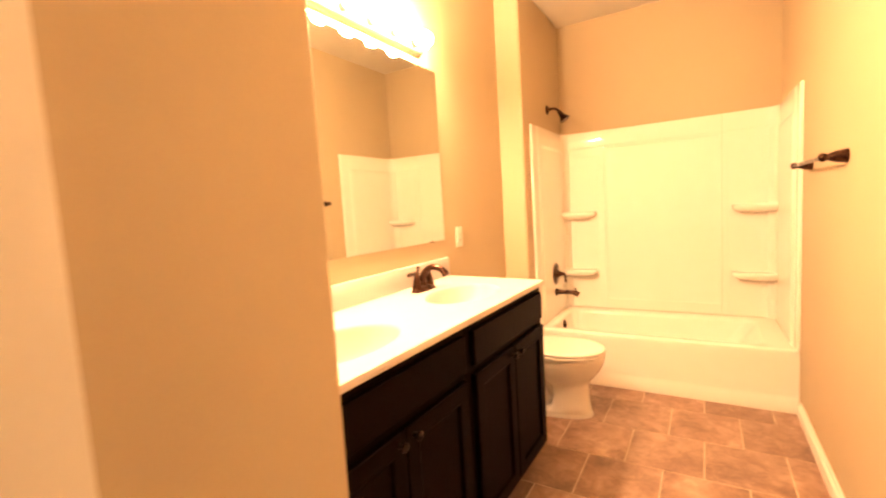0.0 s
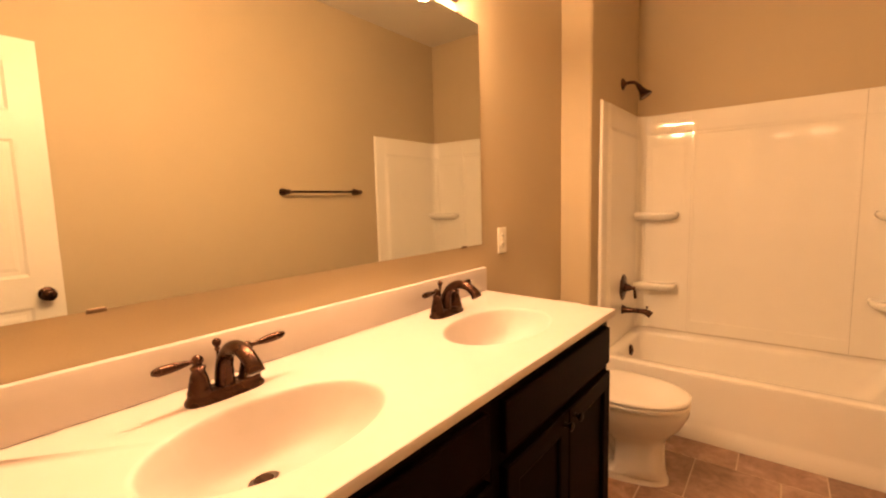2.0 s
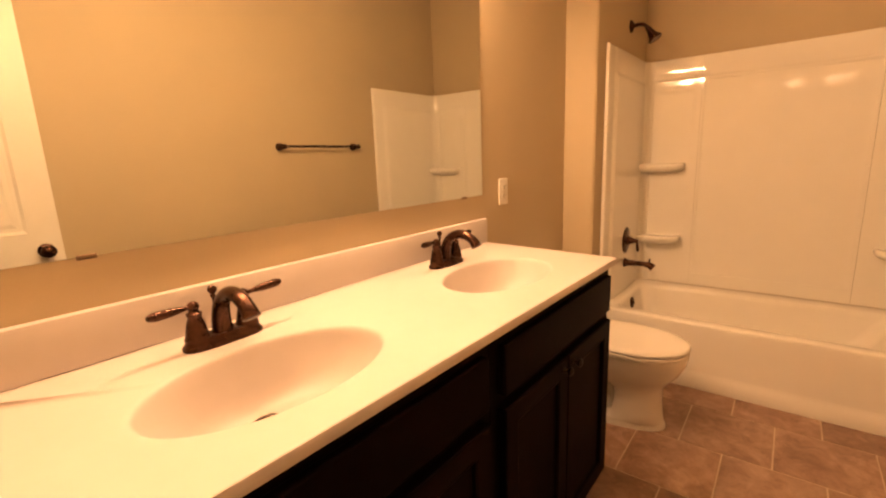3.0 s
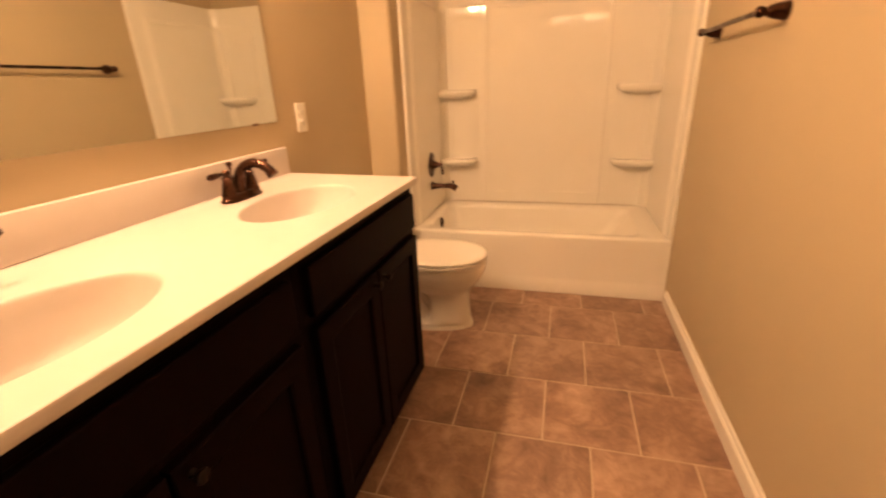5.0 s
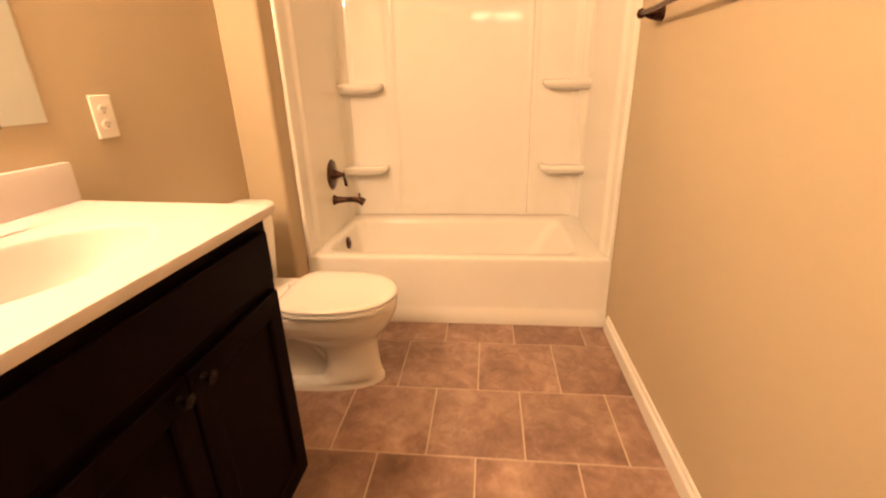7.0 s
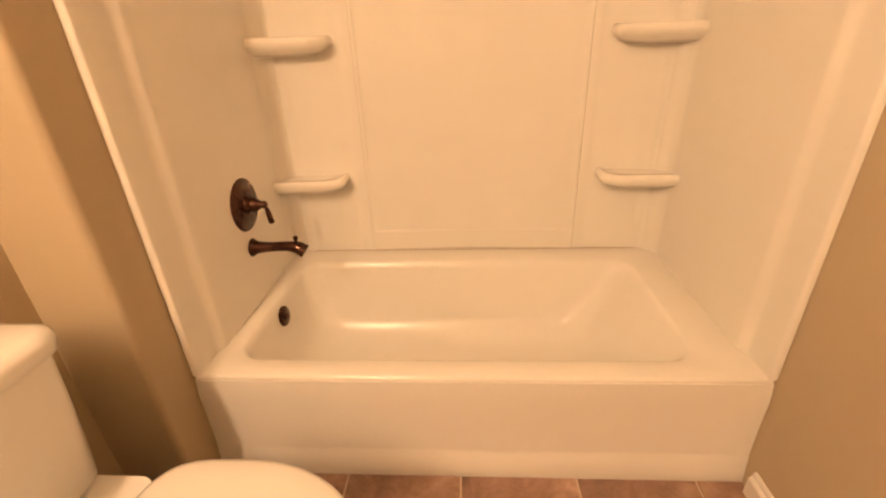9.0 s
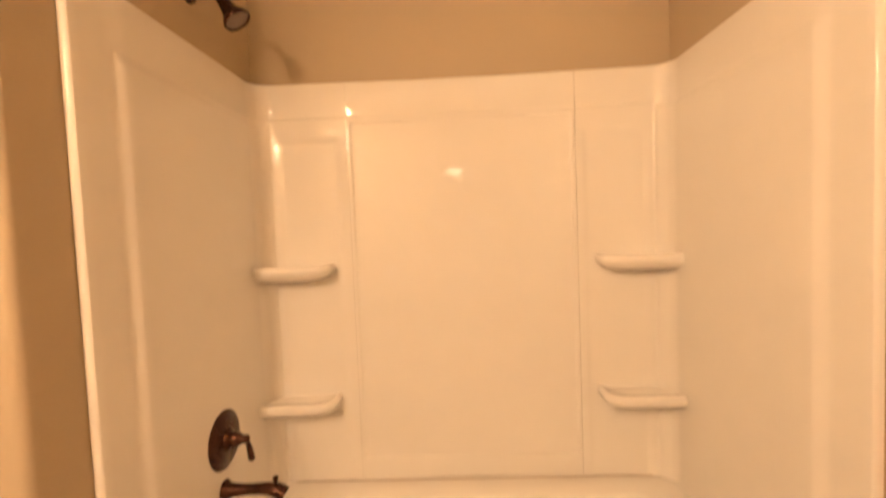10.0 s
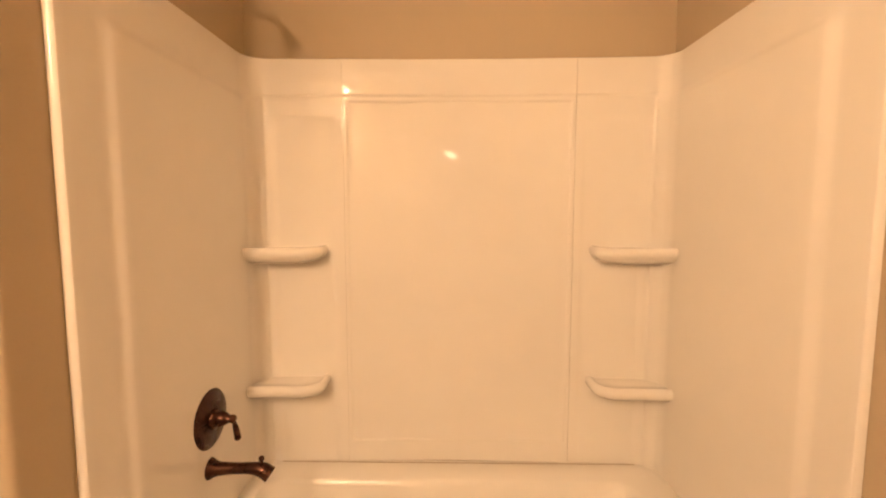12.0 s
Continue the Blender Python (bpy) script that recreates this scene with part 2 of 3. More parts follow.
def baseboard(name, a, b, into):
    """A moulded board from a to b; into: the way it stands out from the wall."""
    a, b, n = Vector((*a, 0)), Vector((*b, 0)), Vector((*into, 0))
    prof = [(0, -0.006), (0.017, -0.006), (0.017, 0.058), (0.0145, 0.063), (0.009, 0.068), (0.0075, 0.078), (0.004, 0.083), (0, 0.083)]
    bm = loft([[p + n * u + Vector((0, 0, v)) for u, v in prof] for p in (a, b)])
    return tagged(part(name, bm, M_TRIM), "white painted moulded baseboard along the tan wall", "baseboard", kind="structure")


baseboard("baseboard_towel_side", (XR, YD), (XR, -0.842), (-1, 0))

# door opening lining and casings
bm = bmesh.new()
J = 0.019
box((DX0, YO - 0.001, 0), (DX0 + J, YD, DZ - J), 0, bm=bm)
box((DX1 - J, YO - 0.001, 0), (DX1, YD + 0.001, DZ - J), 0, bm=bm)
box((DX0, YO - 0.001, DZ - J), (DX1, YD + 0.001, DZ), 0, bm=bm)
tagged(part("door_frame", bm, M_TRIM), "white painted door lining", "door frame", kind="structure")
bm = bmesh.new()
box((DX0 - 0.055, YO - 0.016, 0), (DX0 + 0.004, YO - 0.002, DZ + 0.055), 0.003, bm=bm)
box((DX1 - 0.004, YO - 0.016, 0), (DX1 + 0.055, YO - 0.002, DZ + 0.055), 0.003, bm=bm)
box((DX0 + 0.006, YO - 0.0155, DZ - 0.004), (DX1 - 0.006, YO - 0.002, DZ + 0.055), 0.003, bm=bm)
tagged(part("door_trim", bm, M_TRIM), "white painted door casing", "door casing", kind="structure")


# ---------- the open six-panel door ----------
def panel_door():
    w, h, t = 0.762, 2.03, 0.035
    d = thing("door_1", (1.4865, -3.614, 0.012), "white six-panel door standing open against the tan wall", "door", kind="structure")
    xs = [0, 0.11, 0.335, 0.427, 0.652, w]
    zs = [0, 0.24, 0.86, 1.00, 1.60, 1.72, 1.93, h]
    bm = bmesh.new()
    cuts = {(i, j) for i in (1, 3) for j in (1, 3, 5)}
    for side, x in ((-1, -t / 2), (1, t / 2)):
        grid = {(i, j): bm.verts.new((x, xs[i], zs[j])) for i in range(6) for j in range(8)}
        for i in range(5):
            for j in range(7):
                q = [grid[i, j], grid[i + 1, j], grid[i + 1, j + 1], grid[i, j + 1]]
                if (i, j) not in cuts:
                    bm.faces.new(q)
                    continue
                ring = q
                for ins, dep in ((0.012, 0.007), (0.028, 0.007), (0.045, 0.002)):
                    nr = [bm.verts.new((x - side * dep, yy, zz)) for yy, zz in (
                        (xs[i] + ins, zs[j] + ins), (xs[i + 1] - ins, zs[j] + ins), (xs[i + 1] - ins, zs[j + 1] - ins), (xs[i] + ins, zs[j + 1] - ins))]
                    for k in range(4):
                        bm.faces.new((ring[k], ring[(k + 1) % 4], nr[(k + 1) % 4], nr[k]))
                    ring = nr
                bm.faces.new(ring)
    for a, b in (((0, 0), (w, 0)), ((w, 0), (w, h)), ((w, h), (0, h)), ((0, h), (0, 0))):
        bm.faces.new([bm.verts.new((sx, *p)) for sx, p in ((-t / 2, a), (t / 2, a), (t / 2, b), (-t / 2, b))])
    part("leaf", bm, M_TRIM, d)
    for s in (-1, ):
        m = Matrix.Translation((s * t / 2, w - 0.062, 0.915)) @ AXN
        part("knob", lathe([(0, 0), (0.032, 0), (0.032, 0.004), (0.026, 0.008), (0.012, 0.012), (0.011, 0.028), (0.02, 0.036), (0.028, 0.046), (0.028, 0.054), (0.021, 0.062), (0.008, 0.066), (0, 0.0665)], m), M_BRONZE, d, "dark bronze round door knob", 50)
    for z in (0.2, 1.0, 1.8):
        part("hinge", tube([(t / 2 + 0.004, -0.006, z), (t / 2 + 0.004, -0.006, z + 0.09)], 0.006), M_BRONZE, d, "dark bronze butt hinge", 50)
    return d


panel_door()


# ---------- bathtub ----------
def bathtub():
    tub = thing("bathtub", (0, YT, 0), "glossy white acrylic alcove bathtub with a plain apron", "bathtub")
    W, y0, y1 = XR, 0.0, -YT
    rr = lambda a, b, c, d, r, z: [Vector(p) for p in round_rect(a, b, c, d, r, z, 7)]
    loops = [rr(0.002, W - 0.002, 0.03, y1 - 0.003, 0.004, 0.02),
             rr(0.002, W - 0.002, 0.012, y1 - 0.003, 0.004, RIM - 0.03),
             rr(0.002, W - 0.002, 0.002, y1 - 0.003, 0.004, RIM - 0.012),
             rr(0.004, W - 0.004, 0.005, y1 - 0.005, 0.004, RIM - 0.004),
             rr(0.012, W - 0.012, 0.013, y1 - 0.013, 0.006, RIM),
             rr(0.078, W - 0.145, 0.070, y1 - 0.125, 0.075, RIM - 0.001),
             rr(0.087, W - 0.160, 0.080, y1 - 0.136, 0.07, RIM - 0.008),
             rr(0.092, W - 0.172, 0.087, y1 - 0.142, 0.07, RIM - 0.03),
             rr(0.104, W - 0.23, 0.098, y1 - 0.152, 0.08, 0.24),
             rr(0.135, W - 0.31, 0.115, y1 - 0.168, 0.09, 0.12),
             rr(0.160, W - 0.36, 0.135, y1 - 0.185, 0.09, 0.075),
             rr(0.22, W - 0.42, 0.175, y1 - 0.225, 0.08, 0.055),
             rr(0.30, W - 0.50, 0.24, y1 - 0.29, 0.05, 0.052)]
    part("basin", loft(loops), M_TUB, tub, smooth=60)
    # apron: a shallow recessed panel with a foot that stands proud
    prof = [(0.03, 0.0), (-0.015, 0.0), (-0.016, 0.004), (-0.015, 0.028), (-0.013, 0.046), (-0.010, 0.060), (-0.005, 0.078), (-0.001, 0.090), (0.000, 0.10), (0.002, 0.2), (0.0, 0.30), (-0.001, 0.335), (0.0, RIM - 0.014), (0.03, RIM - 0.014)]
    xs = [0.003, 0.02, 0.05, 0.075, XR / 2, W - 0.075, W - 0.05, W - 0.02, W - 0.003]
    loops = []
    for x in xs:
        e = min(x, W - x)
        k = min(1, max(0, (e - 0.02) / 0.05))
        loops.append([(x, (y if y > 0.01 else y + (-0.006 * (1 - k) if 0.06 < z < 0.33 else 0)), z) for y, z in prof])
    part("apron", loft(loops), M_TUB, tub, smooth=50)
    m = Matrix.Translation((0.096, 0.375, 0.300)) @ Matrix.Rotation(radians(84), 4, "Y")
    part("overflow_plate", lathe([(0, 0), (0.036, 0), (0.036, 0.006), (0.032, 0.010), (0.012, 0.012), (0.011, 0.018), (0, 0.019)], m), M_BRONZE, tub, "dark bronze overflow cover", 40)
    part("drain", lathe([(0, 0), (0.03, 0), (0.03, 0.003), (0.024, 0.006), (0.018, 0.010), (0, 0.012)], Matrix.Translation((0.335, 0.375, 0.052))), M_BRONZE, tub, "dark bronze drain stopper", 40)
    return tub


bathtub()


# ---------- wall surround of the bath ----------
SX0, SX1, SY, SR = 0.018, XR - 0.018, -0.026, 0.075
SZ0, SZ1 = 0.3632, 1.843


def surround():
    s = thing("tub_surround", (0, 0, SZ0), "glossy white three-piece acrylic wall surround over the tub with moulded shelves", "shower surround")
    left = (SY - SR) - YT                      # straight run of a side
    arc = SR * math.pi / 2
    back = (SX1 - SR) - (SX0 + SR)

    def plan(u):
        """The place and the inward normal at the length u along the U."""
        if u < left:
            return Vector((SX0, YT + u)), Vector((1, 0))
        u -= left
        if u < arc:
            a = u / SR
            c = Vector((SX0 + SR, SY - SR))
            n = Vector((math.cos(a), -math.sin(a)))
            return c - n * SR, n
        u -= arc
        if u < back:
            return Vector((SX0 + SR + u, SY)), Vector((0, -1))
        u -= back
        if u < arc:
            a = u / SR
            c = Vector((SX1 - SR, SY - SR))
            n = Vector((-math.sin(a), -math.cos(a)))
            return c - n * SR, n
        u -= arc
        return Vector((SX1, SY - SR - u)), Vector((-1, 0))

    total = 2 * left + 2 * arc + back

    def inside(v, a, b, soft):
        t = min(v - a, b - v) / soft
        t = min(1, max(0, t))
        return t * t * (3 - 2 * t)

    def u_of_x(x):
        return left + arc + (x - SX0 - SR)

    regions = []   # u0, u1, z0, z1, depth, soft
    for a, b in ((0.085, left + arc), (total - left - arc, total - 0.085)):
        regions.append((a, b, -1.0, 3.0, -0.005, 0.060))
        regions.append((a + 0.012, b - 0.012, 0.20, 1.715, -0.008, 0.036))
    regions.append((u_of_x(0.362), u_of_x(1.166), 0.440, 1.700, 0.004, 0.010))
    regions.append((u_of_x(0.06), u_of_x(1.464), -1.0, 1.722, 0.0035, 0.012))
    for a, b in ((0.090, 0.330), (1.194, 1.434)):
        regions.append((u_of_x(a), u_of_x(b), 0.30, 1.650, 0.004, 0.028))
    lip = 0.007

    def height(u, z):
        d = 0.012
        for a, b, c, e, dep, soft in regions:
            if a < u < b and c < z < e:
                d -= dep * inside(u, a, b, soft) * inside(z, c, e, soft)
        # bowed centre panel
        x = (u - u_of_x(0.362)) / (u_of_x(1.166) - u_of_x(0.362))
        if 0 < x < 1:
            d -= 0.012 * math.sin(math.pi * x)
        # slightly canted corner columns
        for w in (u - u_of_x(0.085), u_of_x(1.439) - u):
            if -0.06 < w < 0.205:
                d += 0.036 * (0.205 - max(w, 0)) * min(1, (w + 0.06) / 0.06)
        # the front edges roll back to the wall
        for e in (u, total - u):
            if e < lip:
                d -= 0.0095 * (1 - e / lip) ** 2
        if z > SZ1 - 0.006:
            d -= 0.006 * ((z - SZ1 + 0.006) / 0.006) ** 2
        return d

    breaks = {0, total}
    for i in range(int(total / 0.03) + 1):
        breaks.add(i * 0.03)
    for a, b, *_r, soft in regions:
        for k in range(5):
            breaks.update((a + soft * k / 4, b - soft * k / 4))
    for k in range(11):
        breaks.update((left + arc * k / 10, total - left - arc * k / 10))
    for k in range(6):
        breaks.update((lip * k / 5, total - lip * k / 5))
    seams = [u_of_x(0.352), u_of_x(1.176)]
    breaks.update(seams)
    zb = {SZ0, SZ1, SZ1 - 0.006, SZ1 - 0.003}
    for i in range(21):
        zb.add(SZ0 + (SZ1 - SZ0) * i / 20)
    for _a, _b, c, e, _d, soft in regions:
        for k in range(5):
            for z in (c + soft * k / 4, e - soft * k / 4):
                if SZ0 < z < SZ1 - 0.007:
                    zb.add(z)

    def thin(vals, gap=0.0012):
        out = []
        for v in sorted(vals):
            if not out or v - out[-1] > gap:
                out.append(v)
        out[-1] = max(vals)
        return out

    us = thin([v for v in breaks if 0 <= v <= total])
    zs = thin(list(zb))
    pieces = (("side_panel", 0, seams[0] - 0.0004), ("back_panel", seams[0] + 0.0004, seams[1] - 0.0008), ("side_panel", seams[1] + 0.0008, total))
    for name, a, b in pieces:
        uu = [a] + [u for u in us if a + 0.001 < u < b - 0.001] + [b]
        bm = bmesh.new()
        rows = []
        for u in uu:
            p, n = plan(min(max(u, 0), total))
            col = [bm.verts.new((*(p - n * 0.0165), 0.0))]
            for z in zs:
                d = height(u, z) - 0.012
                q = p + n * d
                col.append(bm.verts.new((q.x, q.y, z - SZ0)))
            q = p - n * 0.0165
            col.append(bm.verts.new((q.x, q.y, zs[-1] - SZ0)))
            rows.append(col)
        for c0, c1 in zip(rows, rows[1:]):
            for i in range(len(c0)):
                j = (i + 1) % len(c0)
                bm.faces.new((c0[i], c1[i], c1[j], c0[j]))
        bm.faces.new(rows[0])
        bm.faces.new(rows[-1][::-1])
        part(name, bm, M_ACRYL, s, smooth=50)

    # moulded corner shelves
    for z, w, dp in ((1.186 - SZ0, 0.288, 0.112), (0.700 - SZ0, 0.288, 0.122)):
        for side in (0, 1):
            def outline(ins, zz):
                pts = []
                x0, x1, yb, yf = 0.012, w - ins, SY + 0.0145, SY - dp + ins
                r = min(0.062, (x1 - x0) * 0.45)
                pts.append((x0, yb))
                pts.append((x0, yf - 0.006))
                pts.append((x0 + 0.05, yf - 0.003))
                pts.append((x0 + 0.10, yf))
                for k in range(9):
                    a = radians(-90 + 90 * k / 8)
                    pts.append((x1 - r + r * math.cos(a), yf + r + r * math.sin(a)))
                pts.append((x1, yb))
                if side:
                    pts = [(XR - x, y) for x, y in pts][::-1]
                return [(x, y, zz) for x, y in pts]
            loops = [outline(0.060, z - 0.060), outline(0.028, z - 0.050), outline(0.008, z - 0.036), outline(0.001, z - 0.024), outline(0.0, z - 0.014),
                     outline(0.003, z - 0.005), outline(0.009, z - 0.0005), outline(0.016, z), outline(0.023, z - 0.003), outline(0.030, z - 0.007), outline(0.066, z - 0.008)]
            part("shelf", loft(loops), M_ACRYL, s, "white moulded corner shelf", 60)
    return s


surround()
tagged(part("caulk_joint", tube([(0.10, -0.032, SZ0 + 0.001), (XR - 0.10, -0.032, SZ0 + 0.001)], 0.0017, 8), M_CAULK), "thin caulk joint between the tub and its surround", "caulk joint", kind="structure")


# ---------- bath fittings ----------
def shower_valve():
    v = thing("shower_valve", (0.026, -0.378, 0.702), "oil-rubbed bronze shower valve with a lever on the white surround", "shower valve")
    part("plate", lathe([(0, 0), (0.088, 0), (0.088, 0.004), (0.082, 0.009), (0.05, 0.014), (0.038, 0.017), (0, 0.018)], AX, 40), M_BRONZE, v, "", 40)
    part("hub", lathe([(0.031, 0.015), (0.030, 0.024), (0.022, 0.030), (0.024, 0.037), (0.017, 0.052), (0.011, 0.062), (0.0125, 0.068), (0.012, 0.075), (0.006, 0.080), (0, 0.081)], AX), M_BRONZE, v, "", 50)
    part("lever", tube(smooth_path([(0.070, 0, 0.002), (0.074, 0.002, -0.014), (0.076, 0.006, -0.034), (0.078, 0.009, -0.062), (0.078, 0.010, -0.070)], 3), [0.006, 0.006, 0.005, 0.006, 0.007, 0.008, 0.009, 0.009, 0.0095, 0.010, 0.009, 0.007, 0.003]), M_BRONZE, v, "", 60)
    return v


def tub_spout():
    v = thing("tub_spout", (0.020, -0.392, 0.556), "oil-rubbed bronze tub spout with a diverter knob", "tub spout")
    bm = lathe([(0, 0), (0.034, 0), (0.034, 0.005), (0.030, 0.014), (0.023, 0.026), (0.020, 0.036)], AX)
    path = smooth_path([(0.03, 0, 0), (0.08, 0, 0.002), (0.13, 0, 0.003), (0.164, 0, -0.002), (0.188, 0, -0.017)], 5)
    rad = [0.0205 - 0.0045 * math.sin(math.pi * min(1, i / 14)) + 0.0005 * max(0, i - 14) for i in range(len(path))]
    tube(path, rad, 20, bm=bm)
    part("spout", bm, M_BRONZE, v, "", 50)
    part("diverter_knob", lathe([(0.004, 0), (0.004, 0.014), (0.0075, 0.018), (0.0085, 0.025), (0.005, 0.03), (0, 0.031)], Matrix.Translation((0.163, 0, 0.010)), 16), M_BRONZE, v, "", 50)
    return v


def shower_head():
    v = thing("wall_shower", (0.0, -0.365, 2.007), "oil-rubbed bronze shower arm with a bell-shaped head above the surround", "shower head")
    part("flange", lathe([(0, 0), (0.036, 0), (0.035, 0.006), (0.024, 0.013), (0.013, 0.018), (0.011, 0.024)], AX), M_BRONZE, v, "", 50)
    path = smooth_path([(0.012, 0, 0), (0.040, -0.002, 0.003), (0.064, -0.003, 0.000), (0.082, -0.004, -0.010), (0.096, -0.005, -0.026)], 5)
    part("arm", tube(path, 0.0105, 16), M_BRONZE, v, "", 60)
    a, b = Vector((0.094, -0.005, -0.023)), Vector((0.144, 0.000, -0.098))
    q = (b - a).normalized().to_track_quat("Z", "Y").to_matrix().to_4x4()
    m = Matrix.Translation(a) @ q
    part("ball_joint", lathe([(0, -0.004), (0.012, 0), (0.016, 0.008), (0.016, 0.018), (0.011, 0.026)], m, 20), M_BRONZE, v, "", 50)
    part("bell", lathe([(0, 0.014), (0.012, 0.016), (0.018, 0.026), (0.020, 0.038), (0.024, 0.052), (0.031, 0.066), (0.038, 0.076), (0.041, 0.082), (0.039, 0.087), (0.036, 0.087), (0.034, 0.082)], m, 28), M_BRONZE, v, "", 50)
    bm = lathe([(0, 0.080), (0.0338, 0.080), (0.0338, 0.084), (0, 0.0845)], m, 28)
    for ring, n in ((0.010, 6), (0.020, 12), (0.028, 18)):
        for k in range(n):
            t = 2 * math.pi * k / n
            lathe([(0.0016, 0.084), (0.0014, 0.0862), (0, 0.0866)], m @ Matrix.Translation((ring * math.cos(t), ring * math.sin(t), 0)), 6, bm)
    part("spray_face", bm, M_SPRAY, v, "grey spray face with small nozzles", 50)
    return v


shower_valve()
tub_spout()
shower_head()


# ---------- towel bar ----------
def towel_bar():
    y0, y1, xb = -1.655, -1.030, 1.452
    v = thing("towel_bar", (XR, (y0 + y1) / 2, 1.388), "oil-rubbed bronze towel bar on the tan wall", "towel bar")
    half = (y1 - y0) / 2
    out = XR - xb
    for s in (-1, 1):
        m = Matrix.Translation((0, s * half, 0)) @ AXN
        part("post", lathe([(0, 0), (0.027, 0), (0.0275, 0.004), (0.0255, 0.012), (0.022, 0.032), (0.016, 0.050), (0.0115, 0.058), (0.010, 0.064), (0.0145, 0.068), (0.010, 0.073), (0.0125, out - 0.012), (0.016, out - 0.004), (0.017, out + 0.004), (0.012, out + 0.012), (0.005, out + 0.015), (0, out + 0.016)], m), M_BRONZE, v, "", 50)
    part("bar", tube([(-out, -half, 0), (-out, half, 0)], 0.0082, 18), M_BRONZE, v, "", 60)
    return v


towel_bar()


# ---------- vanity ----------
YV0, YV1 = YN, -1.826
YM = (YV0 + YV1) / 2
CW = (YV1 - YV0 - 0.03) / 2      # one cabinet
SINKS = (YM + 0.391, YM - 0.365)


def cabinet(yc):
    """One sink base: carcass, false drawer front and two framed doors. Local origin on the floor at the middle of the front."""
    c = thing("vanity_cabinet", (0.375, yc, 0), "espresso-stained vanity base cabinet with two shaker doors under a false drawer", "vanity cabinet", "double vanity", turn=-0.9)
    h = CW / 2
    depth = 0.355 - XV - 0.004
    top = ZK - 0.0240
    part("face_frame", box((-0.019, -h, 0.105), (0, h, top), 0.0015, 1), M_WOOD, c)
    part("side_panel", box((-depth, -h, 0.105), (-0.019, -h + 0.016, top)), M_WOOD, c)
    part("side_panel", box((-depth, h - 0.016, 0.105), (-0.019, h, top)), M_WOOD, c)
    part("bottom_panel", box((-depth, -h + 0.016, 0.105), (-0.019, h - 0.016, 0.121)), M_WOOD, c)
    part("toe_kick", box((-depth, -h + 0.001, 0.0007), (-0.07, h - 0.001, 0.105)), M_WOOD, c)
    g = 0.034
    bm = box((0.0, -h + g, 0.738), (0.020, h - 0.028, 0.862), 0.004, 2)
    part("drawer_front", bm, M_WOOD, c)
    ys = ((-h + g, -0.003), (0.003, h - 0.028))
    for k, (a, b) in enumerate(ys):
        z0, z1, t, fr = 0.128, 0.708, 0.022, 0.058
        bm = bmesh.new()
        lo = [(a, z0), (b, z0), (b, z1), (a, z1)]

        def ring(ins, x):
            return [(x, a + ins, z0 + ins), (x, b - ins, z0 + ins), (x, b - ins, z1 - ins), (x, a + ins, z1 - ins)]
        loops = [ring(0, 0.0), ring(0, t - 0.003), ring(0.003, t), ring(fr - 0.006, t), ring(fr, t - 0.003), ring(fr + 0.002, t - 0.010), ring(fr + 0.012, t - 0.011)]
        loft(loops, bm=bm)
        door = part("door", bm, M_WOOD, c)
        ky = b - 0.030 if k == 0 else a + 0.030
        m = Matrix.Translation((t, ky, z1 - 0.030)) @ AX
        part("knob", lathe([(0, 0), (0.008, 0), (0.007, 0.003), (0.0045, 0.007), (0.005, 0.011), (0.010, 0.015), (0.013, 0.019), (0.0125, 0.023), (0.007, 0.026), (0, 0.027)], m, 20), M_KNOB, door, "dark bronze cabinet knob", 50)
    return c


base = cabinet(YM + CW / 2 + 0.0005)
copy_thing(base, pose(0.3635, YM - CW / 2 - 0.0005, 0, 0, 0, -0.9))


